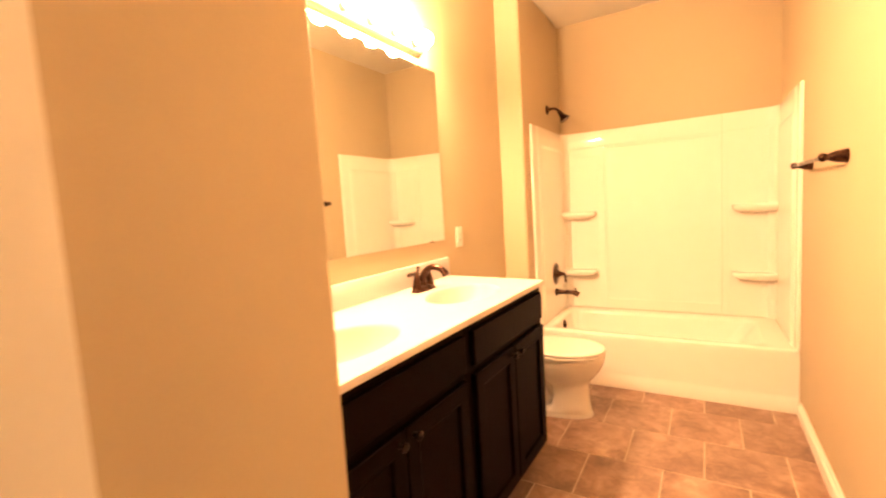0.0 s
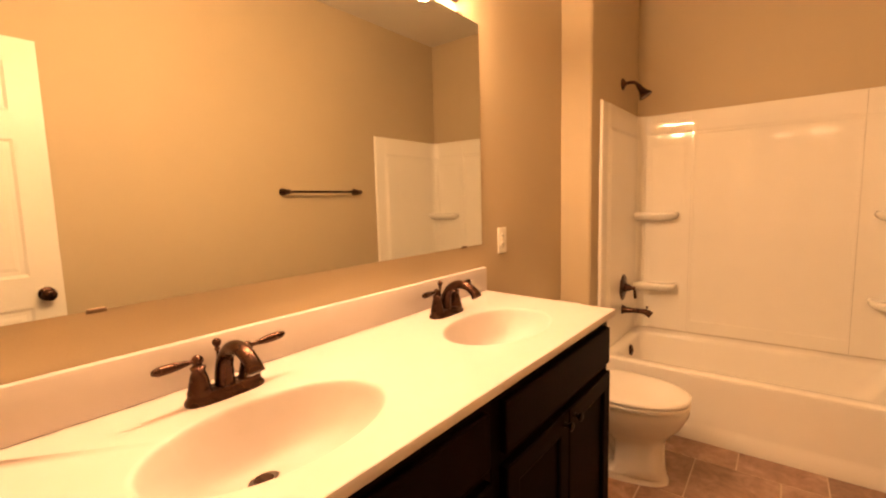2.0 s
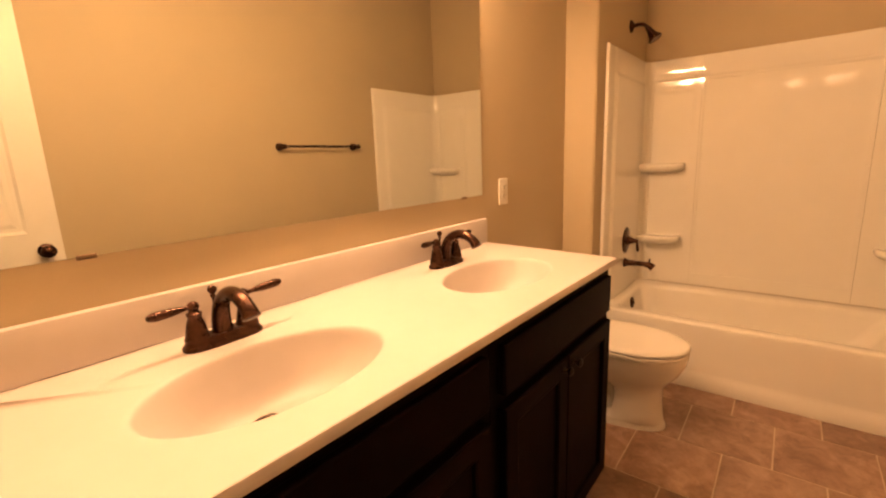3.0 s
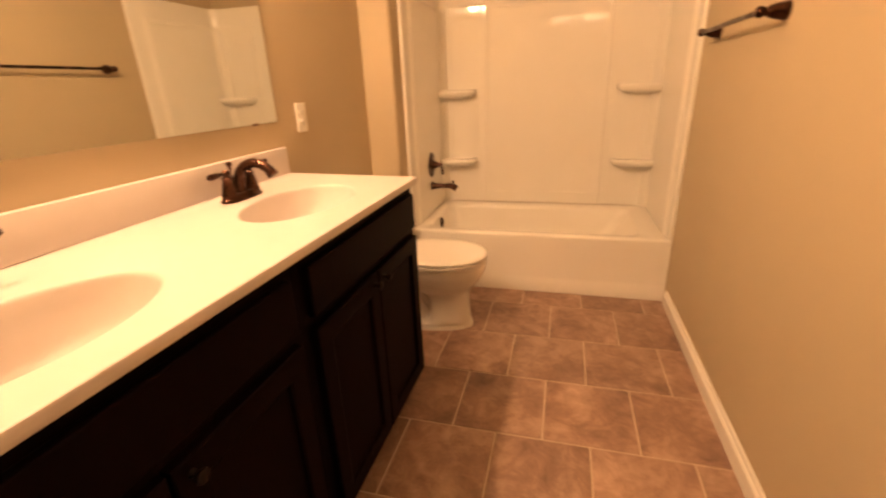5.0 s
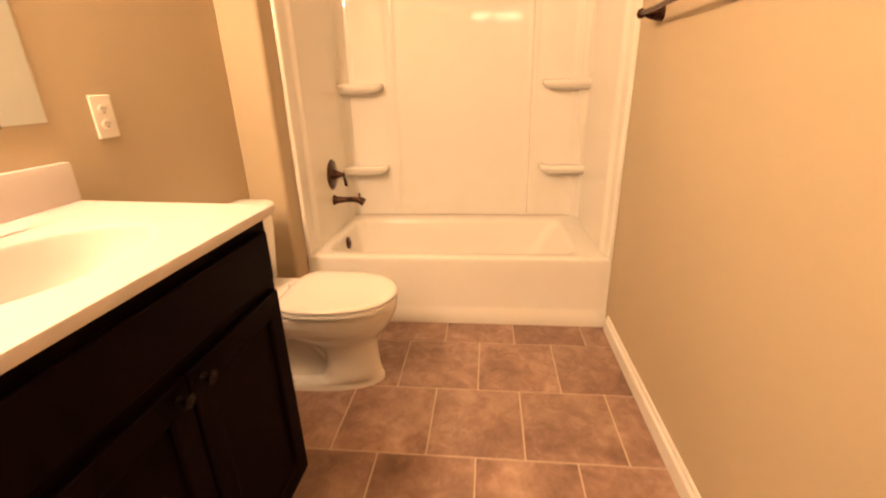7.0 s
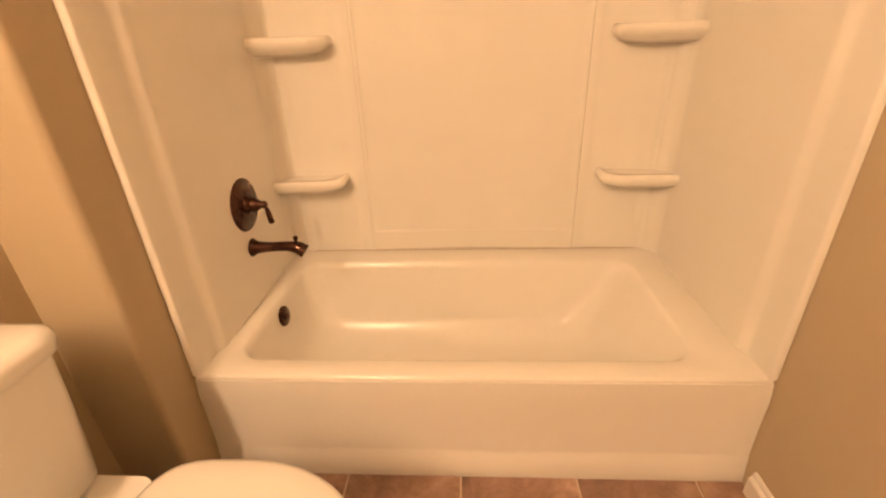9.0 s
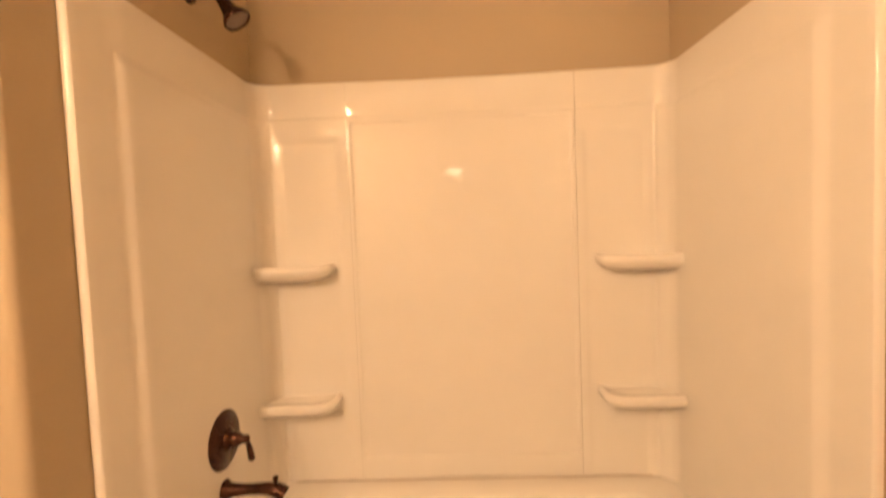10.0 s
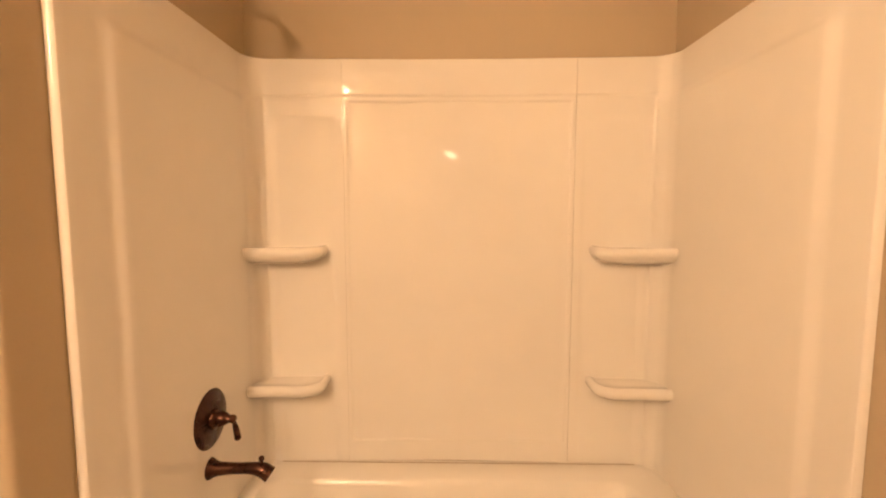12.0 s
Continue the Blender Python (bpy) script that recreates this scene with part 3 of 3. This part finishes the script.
def vanity_top():
    v = thing("double_basin_worktop", (0, YM, ZK), "cream cultured marble vanity worktop with two oval basins and backsplash", "worktop", "double vanity")
    x0, x1 = XV + 0.002, 0.388
    half = (YV1 - YV0) / 2 - 0.001
    bm = bmesh.new()
    th = 0.0225
    SKEW, TAPER = 0.045, 0.012
    cells = ((0.0, half, SINKS[0] - YM), (-half, 0.0, SINKS[1] - YM))
    cx, ra, rb = 0.162, 0.139, 0.217
    for ya, yb, cy in cells:
        angles = [2 * math.pi * k / 72 for k in range(72)]
        for px, py in ((x0, ya), (x0, yb), (x1, ya), (x1, yb)):
            angles.append(math.atan2(py - cy, px - cx) % (2 * math.pi))
        angles = sorted(set(round(a, 6) for a in angles))

        def edge(a):
            c, s = math.cos(a), math.sin(a)
            t = min([((x1 if c > 0 else x0) - cx) / c if abs(c) > 1e-6 else 9, ((yb if s > 0 else ya) - cy) / s if abs(s) > 1e-6 else 9])
            return cx + t * c, cy + t * s

        def oval(a, k, z, shift=0.0):
            c, s = math.cos(a), math.sin(a)
            t = 1 / math.sqrt((c / ra) ** 2 + (s / rb) ** 2)
            return (cx - shift + k * t * c, cy + k * t * s, z)
        loops = [[(*edge(a), 0.0) for a in angles]]
        for k, z, sh in ((1.06, 0.0, 0), (1.035, -0.0003, 0), (1.015, -0.0015, 0), (1.0, -0.0045, 0), (0.985, -0.0100, 0), (0.965, -0.021, 0), (0.93, -0.038, 0.001), (0.87, -0.059, 0.003), (0.78, -0.083, 0.010), (0.64, -0.103, 0.023), (0.45, -0.117, 0.042), (0.26, -0.123, 0.058), (0.19, -0.125, 0.064), (0.14, -0.128, 0.066), (0.135, -0.143, 0.066)):
            loops.append([oval(a, k, z, sh) for a in angles])
        loft(loops, cap_a=False, bm=bm)
    # rounded front and side edges, underside
    rim = [(0.0, 0.0), (0.003, -0.001), (0.005, -0.005), (0.005, -th + 0.006), (0.003, -th), (-0.02, -th)]
    loops = []
    for (px, py), (nx, ny) in (((x0, half), (0, 1)), ((x1, half), (1, 1)), ((x1, -half), (1, 0)), ((x0, -half), (0, 0))):
        loops.append([(px + nx * o * (0 if nx == 0 else 1), py + ny * (o if ny else 0) * (1 if py > 0 else 0), z) for o, z in rim])
    for a, b in zip(loops, loops[1:]):
        for i in range(len(rim) - 1):
            bm.faces.new([bm.verts.new(p) for p in (a[i], b[i], b[i + 1], a[i + 1])])
    bmesh.ops.remove_doubles(bm, verts=bm.verts[:], dist=0.0004)
    for vert in bm.verts:          # the free end runs slightly out of square
        if vert.co.y > half - 0.004:
            vert.co.y += SKEW * (x1 - vert.co.x) / (x1 - x0)
        if vert.co.x > x1 - 0.03:  # and the front edge tapers with the cabinets
            vert.co.x += TAPER * (vert.co.y / half)
    part("worktop", bm, M_MARBLE, v, smooth=45)
    part("backsplash", box((x0, -half, 0.0005), (x0 + 0.021, half + SKEW, 0.102), 0.004, 2), M_MARBLE, v, smooth=35)
    for s in SINKS:
        part("drain", lathe([(0.0182, 0.004), (0.0180, -0.006), (0.0150, -0.008), (0.0145, -0.003), (0.008, -0.001), (0, 0)], Matrix.Translation((cx - 0.066, s - YM, -0.131)), 24), M_BRONZE, v, "dark bronze drain ring and stopper", 50)
    return v


vanity_top()


def faucet(y):
    """Centerset faucet: local +x points over the basin."""
    f = thing("faucet", (-0.050, y, ZK), "oil-rubbed bronze two-handle centerset faucet on the cream top", "faucet", "basin faucets")
    def oval(lx, ly, z, n=36):
        out = []
        for k in range(n):
            a = 2 * math.pi * k / n
            c, s = math.cos(a), math.sin(a)
            out.append((lx * math.copysign(abs(c) ** 0.75, c), ly * math.copysign(abs(s) ** 0.6, s), z))
        return out
    part("base_plate", loft([oval(0.030, 0.080, 0), oval(0.030, 0.080, 0.006), oval(0.027, 0.077, 0.010), oval(0.025, 0.075, 0.012), oval(0.024, 0.074, 0.018), oval(0.020, 0.070, 0.022)]), M_BRONZE, f, smooth=40)
    for s in (-1, 1):
        m = Matrix.Translation((0, s * 0.051, 0.018))
        part("handle_body", lathe([(0, 0), (0.023, 0), (0.0235, 0.005), (0.021, 0.010), (0.0195, 0.020), (0.016, 0.036), (0.012, 0.047), (0.014, 0.051), (0.0145, 0.055), (0.010, 0.058), (0.008, 0.062)], m, 24), M_BRONZE, f, "", 50)
        bm = sphere((0, s * 0.051, 0.086), 0.0115, 1, 1, 0.95, 16)
        pts, rad = [], []
        for k, r in enumerate((0.0045, 0.005, 0.0063, 0.0075, 0.0085, 0.009, 0.0093, 0.0093, 0.0086, 0.005)):
            d = 0.010 + 0.072 * k / 9
            pts.append((0.12 * d, s * (0.051 + d), 0.086 + d * 0.02 + 0.25 * d * (0.35 if s > 0 else 0)))
            rad.append(r)
        tube(pts, rad, 14, bm=bm)
        part("lever", bm, M_BRONZE, f, "", 60)
    path = smooth_path([(-0.002, 0, 0.016), (-0.003, 0, 0.045), (0.006, 0, 0.076), (0.028, 0, 0.099), (0.058, 0, 0.109), (0.090, 0, 0.104), (0.114, 0, 0.088), (0.125, 0, 0.072)], 5)
    n = len(path)
    rad = [0.0205 - 0.0055 * min(1, i / 14) + 0.0035 * max(0, (i - n + 7) / 7) for i in range(n)]
    path += [path[-1] + (path[-1] - path[-2]) * 0.35]
    rad += [rad[-1] * 0.72]
    part("spout", tube(path, rad, 20, 0.95), M_BRONZE, f, "", 60)
    part("lift_rod", lathe([(0.003, 0.015), (0.003, 0.086), (0.0065, 0.090), (0.004, 0.094), (0.009, 0.101), (0.0095, 0.107), (0.005, 0.112), (0, 0.113)], Matrix.Translation((-0.026, 0, 0)), 14), M_BRONZE, f, "", 50)
    return f


fa = faucet(SINKS[0] + 0.009)
copy_thing(fa, pose(-0.050, SINKS[1] + 0.011, ZK))


# ---------- mirror ----------
def wall_mirror():
    y0, y1, z0, z1 = YN + 0.012, -1.790, 1.112, 2.004
    v = thing("wall_mirror", (XV, (y0 + y1) / 2, z0), "large frameless wall mirror above the double vanity", "mirror")
    half, h = (y1 - y0) / 2, z1 - z0
    part("glass", box((0.001, -half, 0), (0.006, half, h), 0.0012, 1), M_MIRROR, v)
    for y in (-half + 0.222, half - 0.13):
        for z in (0.0, h):
            s = 1 if z == 0 else -1
            bm = box((0.0, y - 0.015, z - 0.004), (0.0082, y + 0.015, z - 0.0002)) if s > 0 else box((0.0, y - 0.015, z + 0.0002), (0.0082, y + 0.015, z + 0.004))
            box((0.0062, y - 0.015, z - (0.004 if s > 0 else 0.005)), (0.0082, y + 0.015, z + (0.005 if s > 0 else 0.004)), 0.0006, 1, bm=bm)
            part("clip", bm, M_LAMP, v, "small bronze mirror clip")
    return v


wall_mirror()


# ---------- light strip ----------
def light_bar():
    z0, z1, y0, y1 = 2.040, 2.102, YM - 0.65, YM + 0.65
    v = thing("vanity_light", (XV, YM, (z0 + z1) / 2), "long metal light strip with eight lit globe bulbs above mirror", "vanity light")
    half, hz = (y1 - y0) / 2, (z1 - z0) / 2
    prof = [(0, -hz), (0.012, -hz), (0.020, -hz + 0.008), (0.030, -hz + 0.010), (0.034, -hz + 0.016), (0.034, hz - 0.016), (0.030, hz - 0.010), (0.020, hz - 0.008), (0.012, hz), (0, hz)]
    part("bar", loft([[(x, y, z) for x, z in prof] for y in (-half, half)]), M_LAMP, v, "brushed bronze backplate")
    for k in range(8):
        y = -half + (k + 0.5) * 2 * half / 8
        m = Matrix.Translation((-0.004, y, 0.004)) @ Matrix.Rotation(radians(-6), 4, "Y") @ AX
        part("socket", lathe([(0.020, 0.028), (0.018, 0.054), (0.015, 0.060), (0, 0.060)], m, 18), M_DARK, v, "dark bulb socket", 50)
        prof2 = [(0.013, 0.060), (0.014, 0.064)] + [(0.040 * math.sin(a), 0.102 - 0.040 * math.cos(a)) for a in [radians(25 + 155 * i / 9) for i in range(10)]]
        part("bulb", lathe(prof2, m, 16), M_BULB, v, "glowing warm globe bulb", 80)
    return v


light_bar()


# ---------- ceiling lamp of the room beyond the door ----------
def hall_lamp():
    v = thing("ceiling_lamp", (0.73, -7.95, ZC), "lit semi-flush ceiling lamp with a frosted bowl beyond the open door", "ceiling lamp")
    part("canopy", lathe([(0, -0.001), (0.062, -0.001), (0.064, -0.010), (0.050, -0.022), (0.014, -0.030), (0, -0.030)], None, 28), M_LAMP, v, "brushed bronze canopy", 50)
    part("stem", lathe([(0, -0.028), (0.009, -0.028), (0.009, -0.330), (0, -0.330)], None, 16), M_LAMP, v, "", 50)
    part("shade", lathe([(0.012, -0.205), (0.17, -0.200), (0.178, -0.206), (0.172, -0.235), (0.145, -0.272), (0.095, -0.300), (0.04, -0.314), (0, -0.316)], None, 32), M_GLOW, v, "glowing frosted glass bowl", 80)
    part("finial", lathe([(0, -0.314), (0.012, -0.318), (0.014, -0.328), (0.006, -0.342), (0, -0.344)], None, 14), M_LAMP, v, "", 50)
    return v


hall_lamp()


# ---------- outlet ----------
def outlet():
    v = thing("wall_outlet", (XV, -1.617, 1.115), "white rectangular electrical outlet plate on the tan wall", "outlet")
    part("plate", box((0, -0.036, -0.058), (0.006, 0.036, 0.058), 0.0025, 2), M_PLATE, v)
    for s in (-1, 1):
        m = Matrix.Translation((0, 0, s * 0.0195)) @ AX @ Matrix.Diagonal((0.80, 1.0, 1.0, 1.0))
        part("receptacle", lathe([(0, 0.004), (0.0172, 0.004), (0.0172, 0.0075), (0.0160, 0.0086), (0, 0.0088)], m, 24), M_PLATE, v, "", 40)
        for dy in (-0.006, 0.006):
            part("slot", box((0.0083, dy - 0.001, s * 0.0195 - 0.001), (0.0093, dy + 0.001, s * 0.0195 + 0.007)), M_DARK, v, "dark outlet slot")
        part("ground_hole", lathe([(0, 0.0083), (0.0024, 0.0083), (0.0024, 0.0093), (0, 0.0093)], Matrix.Translation((0, 0, s * 0.0195 - 0.008)) @ AX, 12), M_DARK, v, "dark round outlet hole")
    for z in (0.0, ):
        part("screw", lathe([(0, 0.005), (0.003, 0.0065), (0.002, 0.0075), (0, 0.0078)], Matrix.Translation((0, 0, z)) @ AX, 10), M_PLATE, v)
    return v


outlet()


# ---------- toilet ----------
TY = -1.278


def toilet():
    t = thing("toilet", (XV, TY, 0), "white two-piece toilet with closed lid beside the bathtub", "toilet")
    def egg(x0, x1, w, z, sq=1.0, n=40, back=0.38):
        """Egg outline: blunt at x0, round at x1."""
        out = []
        cx = x0 + (x1 - x0) * back
        for k in range(n):
            a = 2 * math.pi * k / n
            c, s = math.cos(a), math.sin(a)
            lx = (x1 - cx) if c > 0 else (cx - x0)
            e = 1.0 if c > 0 else 0.45
            out.append((cx + lx * math.copysign(abs(c) ** e, c), w * math.copysign(abs(s) ** (0.95 if c > 0 else 0.55), s), z))
        return out
    o = -XV
    B = lambda x0, x1, w, z, back=0.38: egg(x0 + o, x1 + o, w, z, back=back)
    # foot and front column, flaring into the bowl
    loops = [B(0.02, 0.492, 0.112, 0.0), B(0.02, 0.492, 0.112, 0.016), B(0.03, 0.488, 0.107, 0.026), B(0.235, 0.482, 0.103, 0.034, 0.30),
             B(0.262, 0.476, 0.099, 0.07, 0.30), B(0.268, 0.471, 0.096, 0.13, 0.30), B(0.262, 0.471, 0.096, 0.185, 0.32), B(0.235, 0.476, 0.101, 0.210, 0.36), B(0.165, 0.500, 0.124, 0.238, 0.44),
             B(0.09, 0.532, 0.148, 0.275, 0.48), B(0.055, 0.556, 0.167, 0.322, 0.46), B(0.05, 0.565, 0.174, 0.352, 0.46), B(0.05, 0.566, 0.175, 0.372, 0.46), B(0.055, 0.561, 0.171, 0.380, 0.46)]
    part("bowl", loft(loops), M_CHINA, t, smooth=60)
    # trapway at the back of the foot
    bm = tube(smooth_path([(0.02 + o, 0, 0.05), (0.04 + o, 0, 0.15), (0.09 + o, 0, 0.235), (0.17 + o, 0, 0.24), (0.24 + o, 0, 0.18), (0.30 + o, 0, 0.09)], 5), 0.052, 20)
    part("trapway", bm, M_CHINA, t, smooth=60)
    part("rear_foot", loft([B(0.03, 0.36, 0.056, 0.020), B(0.04, 0.36, 0.040, 0.06), B(0.04, 0.36, 0.034, 0.14), B(0.0, 0.36, 0.044, 0.22), B(-0.06, 0.36, 0.10, 0.30)]), M_CHINA, t, smooth=60)
    part("tank_shelf", loft([round_rect(o - 0.13, o + 0.10, -0.12, 0.12, 0.04, 0.30), round_rect(o - 0.14, o + 0.12, -0.165, 0.165, 0.04, 0.345), round_rect(o - 0.14, o + 0.12, -0.17, 0.17, 0.04, 0.383)]), M_CHINA, t, smooth=60)
    R = lambda a, b, w, r, z: round_rect(a, b, -w, w, r, z, 8)
    x0 = 0.018
    loops = [R(x0 + 0.02, 0.150, 0.170, 0.04, 0.384), R(x0 + 0.01, 0.168, 0.185, 0.045, 0.40), R(x0, 0.178, 0.199, 0.05, 0.57), R(x0, 0.183, 0.205, 0.05, 0.692)]
    part("tank", loft(loops), M_CHINA, t, smooth=60)
    loops = [R(x0 - 0.004, 0.186, 0.208, 0.05, 0.6925), R(x0 - 0.006, 0.194, 0.216, 0.055, 0.697), R(x0 - 0.006, 0.196, 0.218, 0.055, 0.720), R(x0 - 0.004, 0.192, 0.214, 0.055, 0.731), R(x0 + 0.01, 0.178, 0.200, 0.045, 0.737), R(x0 + 0.05, 0.140, 0.15, 0.03, 0.739)]
    part("tank_lid", loft(loops), M_CHINA, t, smooth=60)
    S = lambda i, z: B(0.120 + i, 0.568 - i, 0.190 - i, z, 0.42)
    part("seat", loft([S(0.006, 0.380), S(0.0, 0.384), S(0.0, 0.394), S(0.006, 0.397)]), M_SEAT, t, smooth=50)
    part("lid", loft([S(0.008, 0.3985), S(0.001, 0.401), S(-0.002, 0.407), S(0.0, 0.413), S(0.010, 0.418), S(0.04, 0.4205), S(0.10, 0.4215)]), M_SEAT, t, smooth=50)
    for s in (-1, 1):
        part("hinge_cap", lathe([(0.016, 0.378), (0.016, 0.398), (0.012, 0.406), (0, 0.408)], Matrix.Translation((0.115 + o - 0.012, s * 0.07, 0)), 18), M_SEAT, t, smooth=50)
        part("bolt_cap", lathe([(0.016, 0.016), (0.016, 0.030), (0.012, 0.038), (0, 0.041)], Matrix.Translation((0.12 + o, s * 0.088, 0)), 16), M_SEAT, t, smooth=50)
    bm = lathe([(0, 0), (0.016, 0), (0.015, 0.006), (0.008, 0.010), (0.007, 0.018), (0, 0.019)], Matrix.Translation((0.181, -0.14, 0.65)) @ AX, 18)
    tube([(0.197, -0.142, 0.65), (0.201, -0.11, 0.646), (0.201, -0.075, 0.64)], [0.006, 0.005, 0.007], 12, bm=bm)
    part("flush_lever", bm, M_CHROME, t, "chrome flush lever", 50)
    return t


toilet()


# ---------- floor tiles ----------
PX, PY, GAP = 0.3355, 0.3475, 0.0055


def tiles():
    rnd = random.Random(4)
    shared = {}
    row = 0
    yt = -0.642
    while yt > YO:
        ya, yb = max(yt - PY + GAP / 2, YO + 0.001), yt - GAP / 2
        x = (0.388 if row % 2 == 0 else 0.557) - 3 * PX
        while x < XR:
            xa, xb = max(x + GAP / 2, XV + 0.001), min(x + PX - GAP / 2, XR - 0.001)
            if xb - xa > 0.02 and yb - ya > 0.02:
                key = (round(xb - xa, 3), round(yb - ya, 3))
                w, d = (xb - xa) / 2, (yb - ya) / 2
                if key not in shared:
                    bm = bmesh.new()
                    rings = [[bm.verts.new((sx * (w - i), sy * (d - i), z)) for sx, sy in ((-1, -1), (1, -1), (1, 1), (-1, 1))] for i, z in ((0, -0.0060), (0, -0.0010), (0.0012, 0.0006))]
                    for a, b in zip(rings, rings[1:]):
                        for k in range(4):
                            bm.faces.new((a[k], a[(k + 1) % 4], b[(k + 1) % 4], b[k]))
                    bm.faces.new(rings[-1])
                    me = bpy.data.meshes.new("tile")
                    bm.to_mesh(me)
                    bm.free()
                    me.materials.append(M_TILE)
                    shared[key] = me
                ob = new("tile", shared[key])
                ob.parent = floor
                ob.location = ((xa + xb) / 2, (ya + yb) / 2, rnd.uniform(-0.0002, 0.0003))
                ob.rotation_euler = (rnd.uniform(-0.0012, 0.0012), rnd.uniform(-0.0012, 0.0012), 0)
            x += PX
        yt -= PY
        row += 1


tiles()
